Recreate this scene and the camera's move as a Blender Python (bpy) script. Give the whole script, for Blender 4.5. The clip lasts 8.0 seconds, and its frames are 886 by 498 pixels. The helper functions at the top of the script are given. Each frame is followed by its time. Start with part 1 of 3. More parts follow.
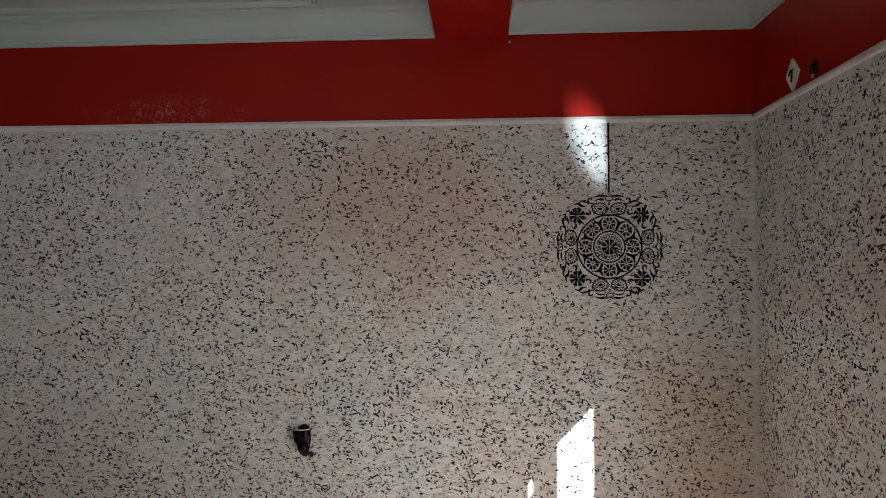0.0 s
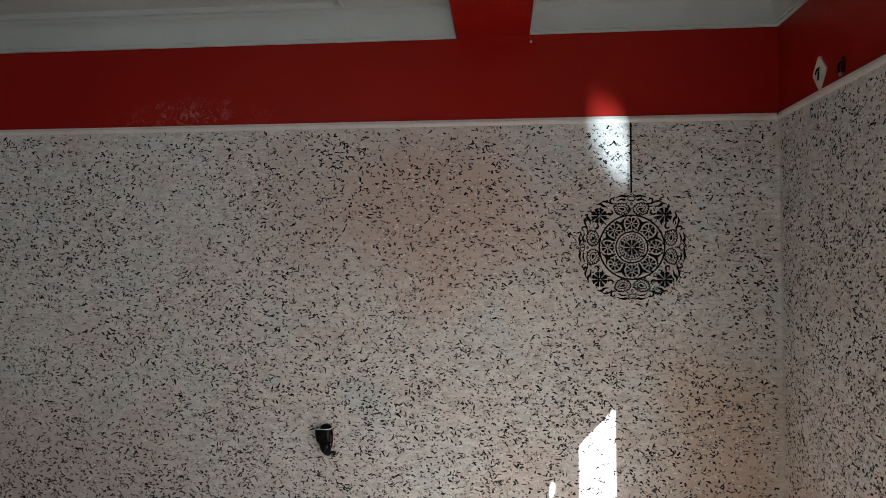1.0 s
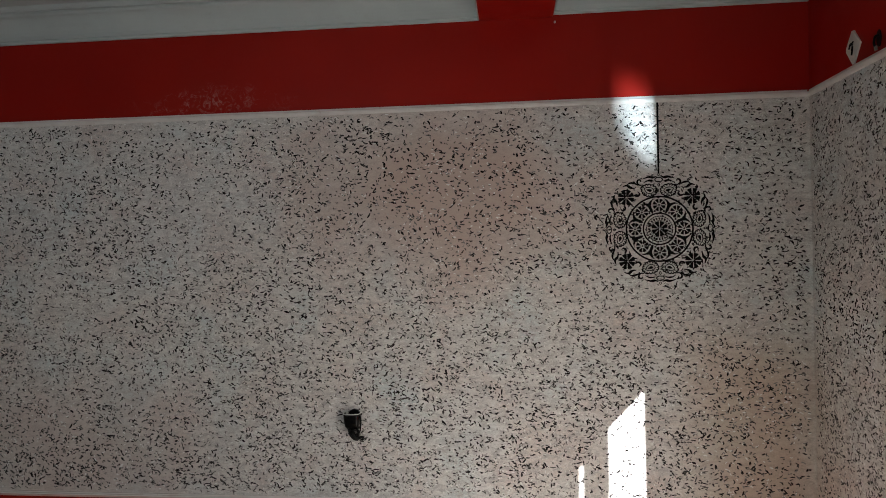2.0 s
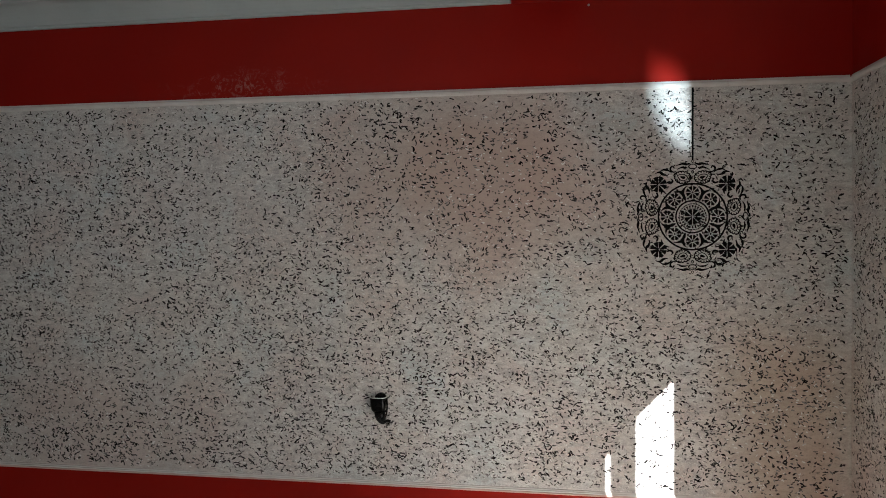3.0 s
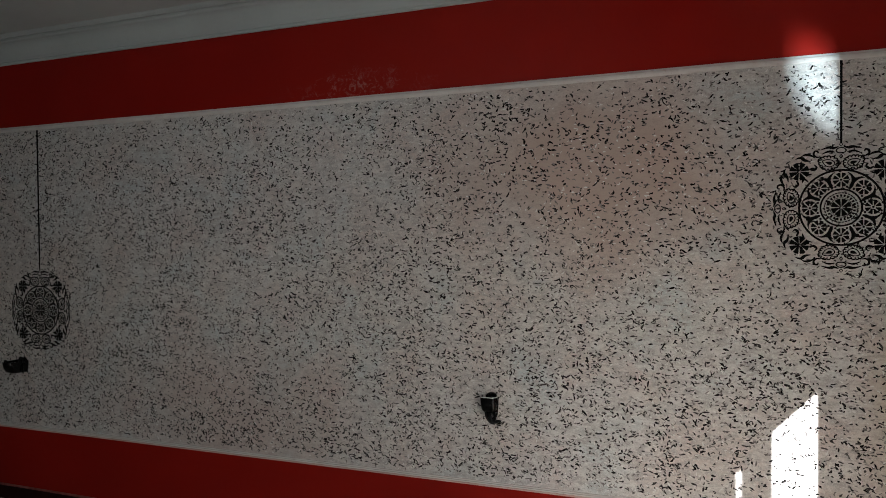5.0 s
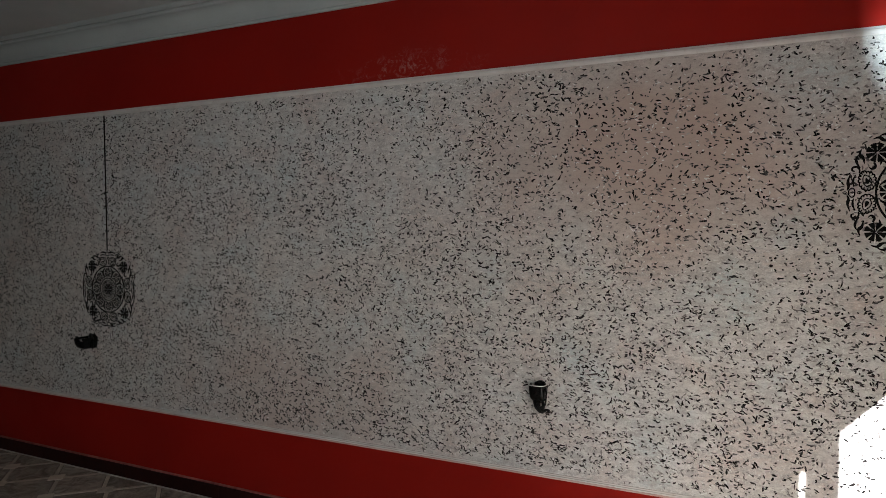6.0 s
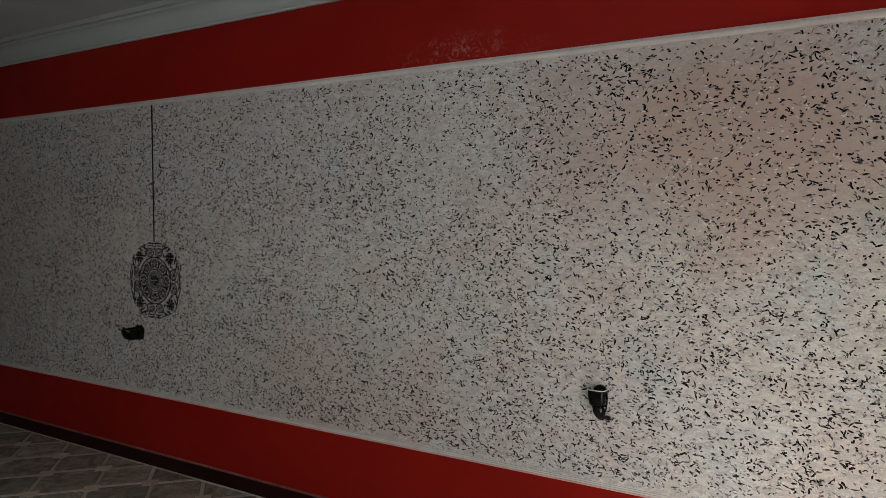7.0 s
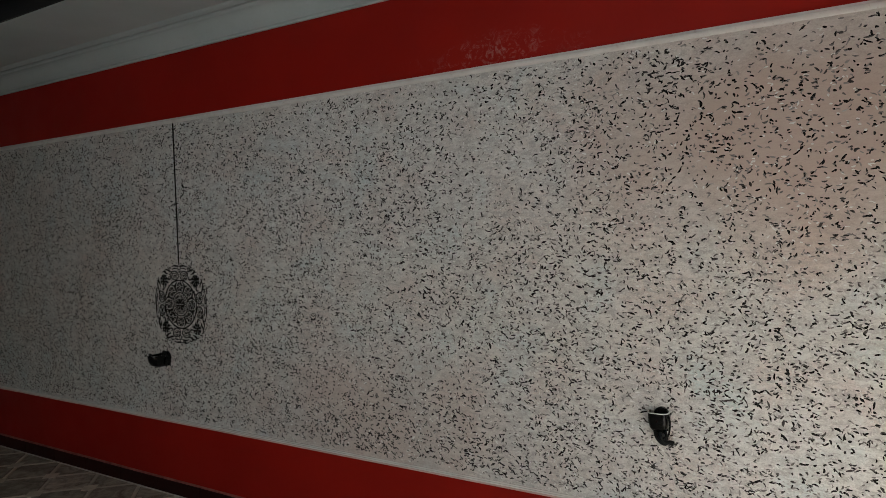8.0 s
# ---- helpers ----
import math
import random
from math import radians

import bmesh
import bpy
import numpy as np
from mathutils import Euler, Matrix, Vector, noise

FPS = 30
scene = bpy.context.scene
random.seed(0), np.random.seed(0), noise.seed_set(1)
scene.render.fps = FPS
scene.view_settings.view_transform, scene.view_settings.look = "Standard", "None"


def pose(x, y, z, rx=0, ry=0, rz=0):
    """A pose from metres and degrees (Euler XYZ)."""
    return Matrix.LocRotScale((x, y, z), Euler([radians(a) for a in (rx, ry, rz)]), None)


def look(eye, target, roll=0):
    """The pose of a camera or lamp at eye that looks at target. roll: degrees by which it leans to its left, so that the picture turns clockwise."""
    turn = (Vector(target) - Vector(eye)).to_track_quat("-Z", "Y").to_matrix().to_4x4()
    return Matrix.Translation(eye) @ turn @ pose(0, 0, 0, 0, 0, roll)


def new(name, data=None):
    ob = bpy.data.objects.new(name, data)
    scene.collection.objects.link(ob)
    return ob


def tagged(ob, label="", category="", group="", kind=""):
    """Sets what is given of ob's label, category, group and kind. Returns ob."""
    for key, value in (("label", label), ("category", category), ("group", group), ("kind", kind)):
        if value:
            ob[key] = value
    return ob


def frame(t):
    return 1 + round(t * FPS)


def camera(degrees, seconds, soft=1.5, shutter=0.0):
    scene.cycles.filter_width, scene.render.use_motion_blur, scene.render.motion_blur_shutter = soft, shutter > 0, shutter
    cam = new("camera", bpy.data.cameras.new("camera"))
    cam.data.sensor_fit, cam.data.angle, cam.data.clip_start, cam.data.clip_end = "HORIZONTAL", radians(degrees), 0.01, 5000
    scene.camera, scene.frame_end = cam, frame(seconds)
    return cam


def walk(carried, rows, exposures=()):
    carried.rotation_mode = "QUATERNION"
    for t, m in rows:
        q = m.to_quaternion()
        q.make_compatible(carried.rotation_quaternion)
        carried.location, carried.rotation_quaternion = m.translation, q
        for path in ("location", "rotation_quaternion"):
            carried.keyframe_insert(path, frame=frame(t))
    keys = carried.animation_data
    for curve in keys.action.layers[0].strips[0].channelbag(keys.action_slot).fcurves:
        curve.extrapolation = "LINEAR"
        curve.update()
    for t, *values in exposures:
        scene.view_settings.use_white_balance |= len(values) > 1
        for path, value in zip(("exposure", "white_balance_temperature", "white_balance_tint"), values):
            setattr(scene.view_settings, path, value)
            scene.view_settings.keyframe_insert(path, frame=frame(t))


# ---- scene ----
cam = camera(66.9, 8.0, 0.8)
PATH = [
    (0, (0.215, 0.591, 1.794), (0.097, 2.586, 1.845), -0.2),
    (0.5, (0.215, 0.59, 1.792), (0.075, 2.584, 1.848), -0.1),
    (1, (0.201, 0.586, 1.804), (0.028, 2.578, 1.851), -0.2),
    (1.5, (0.187, 0.584, 1.788), (-0.013, 2.573, 1.839), -0.6),
    (1.7, (0.161, 0.588, 1.789), (-0.037, 2.578, 1.825), -0.9),
    (2.8, (0.119, 0.6, 1.789), (-0.159, 2.58, 1.773), -0.4),
    (3, (0.131, 0.605, 1.77), (-0.163, 2.583, 1.749), -0.2),
    (3.5, (0.141, 0.635, 1.77), (-0.243, 2.597, 1.727), 0.1),
    (4, (0.161, 0.673, 1.746), (-0.326, 2.613, 1.724), -0.0),
    (4.5, (0.194, 0.705, 1.76), (-0.374, 2.623, 1.728), 0.0),
    (4.7, (0.212, 0.719, 1.768), (-0.407, 2.621, 1.738), -0.3),
    (5.8, (0.294, 0.781, 1.784), (-0.54, 2.597, 1.713), -0.2),
    (6, (0.295, 0.819, 1.777), (-0.572, 2.619, 1.695), -0.2),
    (6.5, (0.254, 0.879, 1.767), (-0.681, 2.645, 1.677), 0.3),
    (7, (0.174, 0.971, 1.764), (-0.811, 2.709, 1.666), 0.2),
    (7.5, (0.068, 1.05, 1.789), (-0.935, 2.779, 1.736), -1.0),
    (8, (-0.009, 1.112, 1.784), (-1.049, 2.82, 1.715), -1.7),
]
EXPOSURES = [(t, stops, 6220, tint) for t, stops, tint in ((0.0, 2.46, 11), (1.5, 2.46, 11), (3.0, 2.43, 10), (3.5, 2.38, 10), (4.5, 2.21, 10), (6.0, 2.45, 11), (6.5, 2.56, 10), (7.0, 2.67, 9), (8.0, 2.8, 7))]
walk(cam, [(t, look(eye, target, roll)) for t, eye, target, roll in PATH], EXPOSURES)

# ---- daylight ----
SUN_WAY = Vector((-0.6, 1.0, -0.648))         # the way that sunlight travels
world = bpy.data.worlds.new("sky")
scene.world = world
world.use_nodes = True
wn = world.node_tree.nodes
sky = wn.new("ShaderNodeTexSky")
sky.sky_type = "NISHITA"
sky.sun_disc = False
sky.sun_elevation = math.atan2(0.648, math.hypot(0.6, 1.0))
sky.sun_rotation = math.atan2(0.6, -1.0)
wn["Background"].inputs["Strength"].default_value = 0.05
world.node_tree.links.new(sky.outputs[0], wn["Background"].inputs["Color"])

sun = new("sun", bpy.data.lights.new("sun", "SUN"))
sun.data.energy, sun.data.angle, sun.data.color = 5.0, radians(0.5), (1.0, 0.97, 0.93)
sun.matrix_world = look(-SUN_WAY * 12, (0, 0, 0))

# spot lamp added outside, standing in for sunlight thrown back up through the doorway
glint = new("glint_spot", bpy.data.lights.new("glint_spot", "SPOT"))
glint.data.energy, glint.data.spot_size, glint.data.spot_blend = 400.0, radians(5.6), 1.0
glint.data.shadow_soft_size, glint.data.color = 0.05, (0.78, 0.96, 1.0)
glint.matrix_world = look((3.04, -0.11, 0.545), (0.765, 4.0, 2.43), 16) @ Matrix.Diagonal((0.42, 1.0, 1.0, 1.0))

# fill lamp added out of view in the south wall's opening, behind the camera
south_fill = new("south_fill_light", bpy.data.lights.new("south_fill_light", "AREA"))
south_fill.data.shape, south_fill.data.size, south_fill.data.size_y = "RECTANGLE", 1.1, 1.0
south_fill.data.energy, south_fill.data.color, south_fill.data.spread = 1.8, (1.0, 0.985, 0.94), radians(118)
south_fill.matrix_world = look((-1.85, -1.22, 1.6), (-1.85, 4.0, 1.6))

# ---- measures of the room ----
NORTH, EAST, WEST, SOUTH = 4.0, 1.566, -7.6, -1.2
SOFFIT, TRAY = 2.964, 3.10
TRIM_TOP, TRIM_BOTTOM, SKIRT = 2.545, 0.507, 0.098
BEAM_A, BEAM_B = -0.022, 0.350
FLOOR = 0.010


# ---- helpers for nodes and meshes ----
def material(name, rough=0.6, metal=0.0):
    m = bpy.data.materials.new(name)
    m.use_nodes = True
    b = m.node_tree.nodes["Principled BSDF"]
    b.inputs["Roughness"].default_value = rough
    b.inputs["Metallic"].default_value = metal
    return m, m.node_tree.nodes, m.node_tree.links, b


def dull(b, level):
    b.inputs["Specular IOR Level"].default_value = level


def coords(n, l, scale=(1, 1, 1)):
    tc, mp = n.new("ShaderNodeTexCoord"), n.new("ShaderNodeMapping")
    mp.inputs["Scale"].default_value = scale
    l.new(tc.outputs["Object"], mp.inputs["Vector"])
    return mp.outputs["Vector"]


def noise_tex(n, l, vec, scale, detail=4.0, rough=0.55, distort=0.0):
    t = n.new("ShaderNodeTexNoise")
    t.inputs["Scale"].default_value, t.inputs["Detail"].default_value = scale, detail
    t.inputs["Roughness"].default_value, t.inputs["Distortion"].default_value = rough, distort
    l.new(vec, t.inputs["Vector"])
    return t.outputs["Fac"]


def ramp(n, l, fac, stops):
    r = n.new("ShaderNodeValToRGB")
    while len(r.color_ramp.elements) < len(stops):
        r.color_ramp.elements.new(0.5)
    for e, (p, c) in zip(r.color_ramp.elements, stops):
        e.position = p
        e.color = (c, c, c, 1) if isinstance(c, (int, float)) else (*c, 1)
    l.new(fac, r.inputs["Fac"])
    return r.outputs["Color"]


def mix(n, l, fac, a, b, how="MIX"):
    m = n.new("ShaderNodeMix")
    m.data_type, m.blend_type = "RGBA", how
    for sock, v in ((m.inputs[0], fac), (m.inputs[6], a), (m.inputs[7], b)):
        if isinstance(v, (int, float)):
            sock.default_value = v
        elif isinstance(v, tuple):
            sock.default_value = (*v, 1)
        else:
            l.new(v, sock)
    return m.outputs[2]


def maths(n, l, op, a, b=0.0):
    m = n.new("ShaderNodeMath")
    m.operation = op
    for sock, v in zip(m.inputs, (a, b)):
        if isinstance(v, (int, float)):
            sock.default_value = v
        else:
            l.new(v, sock)
    return m.outputs[0]


def bump(n, l, b, height, strength=0.3, distance=0.002):
    k = n.new("ShaderNodeBump")
    k.inputs["Strength"].default_value, k.inputs["Distance"].default_value = strength, distance
    l.new(height, k.inputs["Height"])
    l.new(k.outputs["Normal"], b.inputs["Normal"])


def patch(n, l, centre, radii, edge_noise):
    """1 inside a ragged ellipsoid, 0 outside."""
    tc, mp = n.new("ShaderNodeTexCoord"), n.new("ShaderNodeMapping")
    mp.vector_type = "TEXTURE"
    mp.inputs["Location"].default_value = centre
    mp.inputs["Scale"].default_value = radii
    l.new(tc.outputs["Object"], mp.inputs["Vector"])
    ln = n.new("ShaderNodeVectorMath")
    ln.operation = "LENGTH"
    l.new(mp.outputs["Vector"], ln.inputs[0])
    d = maths(n, l, "ADD", ln.outputs["Value"], maths(n, l, "MULTIPLY", maths(n, l, "SUBTRACT", edge_noise, 0.5), 1.6))
    return ramp(n, l, d, [(0.25, 1.0), (1.0, 0.0)])


def mesh_of(name, bm, mat, smooth=False):
    me = bpy.data.meshes.new(name)
    bm.normal_update()
    bm.to_mesh(me)
    bm.free()
    me.materials.append(mat)
    if smooth:
        for p in me.polygons:
            p.use_smooth = True
    return me


def part(name, bm, mat, parent=None, label="", smooth=False):
    ob = new(name, mesh_of(name, bm, mat, smooth))
    ob.parent = parent
    return tagged(ob, label)


def structure(name, bm, mat, label, category):
    return tagged(part(name, bm, mat), label, category, kind="structure")


def box(bm, a, b, bevel=0.0):
    verts = bmesh.ops.create_cube(bm, size=1.0)["verts"]
    for v in verts:
        v.co = Vector([a[i] + (v.co[i] + 0.5) * (b[i] - a[i]) for i in range(3)])
    if bevel:
        edges = {e for v in verts for e in v.link_edges}
        bmesh.ops.bevel(bm, geom=list(edges), offset=bevel, segments=2, profile=0.5, affect="EDGES")
    return bm


def boxes(*pairs, bevel=0.0):
    bm = bmesh.new()
    for a, b in pairs:
        box(bm, a, b, bevel)
    return bm


def prism(bm, pts, place, d0, d1):
    """A thin plate with the outline pts; place(u, v, d) puts it on its wall, d in front of it."""
    back = [bm.verts.new(place(u, v, d0)) for u, v in pts]
    front = [bm.verts.new(place(u, v, d1)) for u, v in pts]
    bm.faces.new(front)
    for i in range(len(pts)):
        j = (i + 1) % len(pts)
        bm.faces.new((back[i], back[j], front[j], front[i]))


def sweep(bm, profile, along):
    """Loft of a profile [(a, b)] at each station: along is a list of functions (a, b) -> place."""
    rings = [[bm.verts.new(f(a, b)) for a, b in profile] for f in along]
    for r, q in zip(rings, rings[1:]):
        for i in range(len(profile) - 1):
            bm.faces.new((r[i], r[i + 1], q[i + 1], q[i]))


def tube(bm, pts, radius, sides=8):
    rings = []
    for i, p in enumerate(pts):
        way = (Vector(pts[min(i + 1, len(pts) - 1)]) - Vector(pts[max(i - 1, 0)])).normalized()
        turn = way.to_track_quat("Z", "Y")
        r = radius[i] if isinstance(radius, (list, tuple)) else radius
        rings.append([bm.verts.new(Vector(p) + turn @ Vector((r * math.cos(k * math.tau / sides), r * math.sin(k * math.tau / sides), 0))) for k in range(sides)])
    for r, q in zip(rings, rings[1:]):
        for k in range(sides):
            bm.faces.new((r[k], r[(k + 1) % sides], q[(k + 1) % sides], q[k]))
    bm.faces.new(rings[0][::-1])
    bm.faces.new(rings[-1])


def smooth_path(pts, steps=5):
    out = []
    for i in range(len(pts) - 1):
        p = [Vector(pts[max(0, min(len(pts) - 1, i + k))]) for k in (-1, 0, 1, 2)]
        for s in range(steps):
            t = s / steps
            out.append(0.5 * (2 * p[1] + (p[2] - p[0]) * t + (2 * p[0] - 5 * p[1] + 4 * p[2] - p[3]) * t * t + (3 * p[1] - p[0] - 3 * p[2] + p[3]) * t ** 3))
    out.append(Vector(pts[-1]))
    return out


# ---- materials ----
# flock plaster: pale grey cotton ground with fine dark fibres, browner in places
plaster, n, l, b = material("flock_plaster", 0.85)
dull(b, 0.2)
v = coords(n, l)
big = noise_tex(n, l, v, 1.3, 3, 0.5)
mid = noise_tex(n, l, v, 9.0, 4, 0.6)
fine = noise_tex(n, l, v, 120.0, 3, 0.6, 0.6)
fibre = noise_tex(n, l, coords(n, l, (60, 60, 150)), 1.0, 3, 0.65, 1.2)
ground = mix(n, l, ramp(n, l, big, [(0.35, 0.0), (0.7, 1.0)]), (0.75, 0.74, 0.72), (0.73, 0.69, 0.65))
cloud = noise_tex(n, l, v, 3.2, 4, 0.6, 0.4)
ground = mix(n, l, ramp(n, l, cloud, [(0.30, 0.9), (0.49, 0.0)]), ground, (0.60, 0.68, 0.69))
ground = mix(n, l, ramp(n, l, cloud, [(0.51, 0.0), (0.68, 0.85)]), ground, (0.66, 0.55, 0.51))
smear = noise_tex(n, l, coords(n, l, (1.0, 1.0, 2.2)), 17.0, 5, 0.62, 0.9)
ground = mix(n, l, ramp(n, l, smear, [(0.45, 0.0), (0.63, 0.85)]), ground, (0.47, 0.45, 0.44))
ground = mix(n, l, ramp(n, l, smear, [(0.30, 0.5), (0.44, 0.0)]), ground, (0.84, 0.83, 0.81))
ground = mix(n, l, ramp(n, l, mid, [(0.45, 0.0), (0.72, 0.5)]), ground, (0.52, 0.49, 0.47))
ground = mix(n, l, ramp(n, l, fibre, [(0.54, 0.0), (0.68, 0.7)]), ground, (0.32, 0.30, 0.295))
ground = mix(n, l, ramp(n, l, fine, [(0.3, 0.7), (0.5, 0.0)]), ground, (0.86, 0.85, 0.83))
brown_patch = maths(n, l, "MULTIPLY", patch(n, l, (-0.25, 4.0, 2.12), (1.25, 1.0, 0.62), big), 0.85)
ground = mix(n, l, brown_patch, ground, (0.575, 0.44, 0.375))
brown_patch = maths(n, l, "MULTIPLY", patch(n, l, (-2.3, 4.0, 0.72), (1.3, 1.0, 0.5), big), 0.55)
ground = mix(n, l, brown_patch, ground, (0.60, 0.48, 0.43))
# shade of the room's east corner, put into the colour as darker brown
brown_patch = maths(n, l, "MULTIPLY", patch(n, l, (1.3, 4.0, 0.75), (0.42, 0.6, 0.95), big), 0.6)
ground = mix(n, l, brown_patch, ground, (0.60, 0.44, 0.32))
l.new(ground, b.inputs["Base Color"])
bump(n, l, b, mix(n, l, 0.5, fine, fibre), 0.5, 0.002)

flake, n, l, b = material("black_flake", 0.8)
dull(b, 0.08)
geo = n.new("ShaderNodeNewGeometry")
l.new(ramp(n, l, geo.outputs["Random Per Island"], [(0.0, (0.007, 0.006, 0.006)), (0.6, (0.018, 0.016, 0.016)), (1.0, (0.11, 0.10, 0.095))]), b.inputs["Base Color"])

faint, n, l, b = material("grey_flake", 0.85)
dull(b, 0.1)
geo = n.new("ShaderNodeNewGeometry")
l.new(ramp(n, l, geo.outputs["Random Per Island"], [(0.0, (0.16, 0.145, 0.14)), (0.65, (0.36, 0.34, 0.33)), (0.66, (0.80, 0.79, 0.77)), (1.0, (0.88, 0.87, 0.85))]), b.inputs["Base Color"])

mica, n, l, b = material("white_flake", 0.25)
b.inputs["Base Color"].default_value = (0.85, 0.84, 0.82, 1)

red, n, l, b = material("red_gloss_paint", 0.38)
dull(b, 0.20)
v = coords(n, l)
big, fine = noise_tex(n, l, v, 1.1, 3), noise_tex(n, l, v, 70.0, 4, 0.65)
paint = mix(n, l, ramp(n, l, big, [(0.3, 0.0), (0.7, 1.0)]), (0.30, 0.0095, 0.005), (0.36, 0.0130, 0.007))
scuff = maths(n, l, "MULTIPLY", patch(n, l, (-1.45, 4.0, 2.6), (0.42, 1.0, 0.10), noise_tex(n, l, v, 6.0, 5)), ramp(n, l, noise_tex(n, l, v, 22.0, 6, 0.75, 1.4), [(0.51, 0.0), (0.64, 0.6)]))
paint = mix(n, l, scuff, paint, (0.50, 0.26, 0.22))
l.new(paint, b.inputs["Base Color"])
l.new(ramp(n, l, noise_tex(n, l, v, 5.0, 4), [(0.3, 0.30), (0.7, 0.48)]), b.inputs["Roughness"])
bump(n, l, b, mix(n, l, 0.35, noise_tex(n, l, v, 7.0, 3), fine), 0.22, 0.004)

white, n, l, b = material("white_ceiling_paint", 0.7)
v = coords(n, l)
tone = mix(n, l, ramp(n, l, noise_tex(n, l, v, 1.8, 5), [(0.35, 0.0), (0.7, 1.0)]), (0.52, 0.585, 0.59), (0.455, 0.515, 0.525))
l.new(mix(n, l, ramp(n, l, noise_tex(n, l, v, 45.0, 4), [(0.6, 0.0), (0.8, 0.3)]), tone, (0.40, 0.41, 0.41)), b.inputs["Base Color"])
bump(n, l, b, noise_tex(n, l, v, 14.0, 4), 0.15, 0.004)

trim_paint, n, l, b = material("trim_paint", 0.55)
v = coords(n, l)
tone = mix(n, l, ramp(n, l, noise_tex(n, l, v, 12.0, 5, 0.65), [(0.4, 0.0), (0.75, 1.0)]), (0.78, 0.75, 0.72), (0.68, 0.62, 0.59))
l.new(mix(n, l, ramp(n, l, noise_tex(n, l, v, 60.0, 3), [(0.62, 0.0), (0.78, 0.35)]), tone, (0.42, 0.26, 0.23)), b.inputs["Base Color"])
bump(n, l, b, noise_tex(n, l, v, 40.0, 4), 0.3, 0.002)

slot_dark, n, l, b = material("dark_slot_lining", 0.8)
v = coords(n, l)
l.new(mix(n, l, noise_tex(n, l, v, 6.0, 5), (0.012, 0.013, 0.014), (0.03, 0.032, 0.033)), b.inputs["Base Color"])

plain, n, l, b = material("grey_plain_plaster", 0.85)
v = coords(n, l)
l.new(mix(n, l, noise_tex(n, l, v, 4.0, 5), (0.50, 0.47, 0.44), (0.60, 0.57, 0.54)), b.inputs["Base Color"])
bump(n, l, b, noise_tex(n, l, v, 50.0, 4), 0.2, 0.003)


def stone(name, c1, c2, c3, rough):
    m, n, l, b = material(name, rough)
    info = n.new("ShaderNodeObjectInfo")
    geo = n.new("ShaderNodeNewGeometry")
    add = n.new("ShaderNodeVectorMath")
    add.operation = "ADD"
    l.new(geo.outputs["Position"], add.inputs[0])
    both = n.new("ShaderNodeCombineXYZ")
    l.new(maths(n, l, "MULTIPLY", info.outputs["Random"], 9.0), both.inputs[2])
    l.new(both.outputs[0], add.inputs[1])
    vein = noise_tex(n, l, add.outputs[0], 7.0, 6, 0.65, 1.5)
    grit = noise_tex(n, l, add.outputs[0], 60.0, 4, 0.6)
    c = mix(n, l, ramp(n, l, vein, [(0.35, 0.0), (0.68, 1.0)]), c1, c2)
    c = mix(n, l, ramp(n, l, grit, [(0.55, 0.0), (0.75, 0.45)]), c, c3)
    one = maths(n, l, "ADD", maths(n, l, "MULTIPLY", info.outputs["Random"], 0.35), 0.8)
    sc = n.new("ShaderNodeVectorMath")
    sc.operation = "SCALE"
    l.new(c, sc.inputs[0])
    l.new(one, sc.inputs["Scale"])
    l.new(sc.outputs[0], b.inputs["Base Color"])
    l.new(ramp(n, l, vein, [(0.3, rough), (0.7, min(1.0, rough + 0.25))]), b.inputs["Roughness"])
    bump(n, l, b, vein, 0.2, 0.003)
    return m


slab_stone = stone("dark_slab_stone", (0.17, 0.14, 0.105), (0.56, 0.50, 0.41), (0.68, 0.62, 0.52), 0.5)
pale_stone = stone("pale_inlay_stone", (0.56, 0.50, 0.41), (0.78, 0.70, 0.58), (0.36, 0.33, 0.28), 0.5)
skirt_tile = stone("dark_maroon_tile", (0.024, 0.006, 0.005), (0.042, 0.011, 0.009), (0.06, 0.026, 0.02), 0.4)
grout, n, l, b = material("grout", 0.9)
l.new(mix(n, l, noise_tex(n, l, coords(n, l), 30.0, 4), (0.16, 0.145, 0.125), (0.26, 0.24, 0.21)), b.inputs["Base Color"])
dull(skirt_tile.node_tree.nodes["Principled BSDF"], 0.15)
pale_joint, n, l, b = material("pale_joint_filler", 0.8)
l.new(mix(n, l, noise_tex(n, l, coords(n, l), 22.0, 4), (0.55, 0.52, 0.47), (0.85, 0.82, 0.76)), b.inputs["Base Color"])

ink, n, l, b = material("black_stencil_paint", 0.8)
dull(b, 0.08)
v = coords(n, l)
l.new(mix(n, l, ramp(n, l, noise_tex(n, l, v, 90.0, 4), [(0.5, 0.0), (0.8, 1.0)]), (0.006, 0.006, 0.006), (0.018, 0.017, 0.017)), b.inputs["Base Color"])
black_gloss, n, l, b = material("black_enamel", 0.12)
dull(b, 0.25)
l.new(mix(n, l, noise_tex(n, l, coords(n, l), 40.0, 4), (0.004, 0.004, 0.004), (0.009, 0.009, 0.009)), b.inputs["Base Color"])
rim_white, n, l, b = material("white_enamel", 0.3)
b.inputs["Base Color"].default_value = (0.75, 0.75, 0.74, 1)
plate_white, n, l, b = material("aged_white_plastic", 0.45)
l.new(mix(n, l, noise_tex(n, l, coords(n, l), 25.0, 5), (0.62, 0.60, 0.55), (0.74, 0.72, 0.68)), b.inputs["Base Color"])
rubber, n, l, b = material("black_cable_rubber", 0.4)
dull(b, 0.2)
b.inputs["Base Color"].default_value = (0.006, 0.006, 0.006, 1)
earth, n, l, b = material("pale_yard_paving", 0.85)
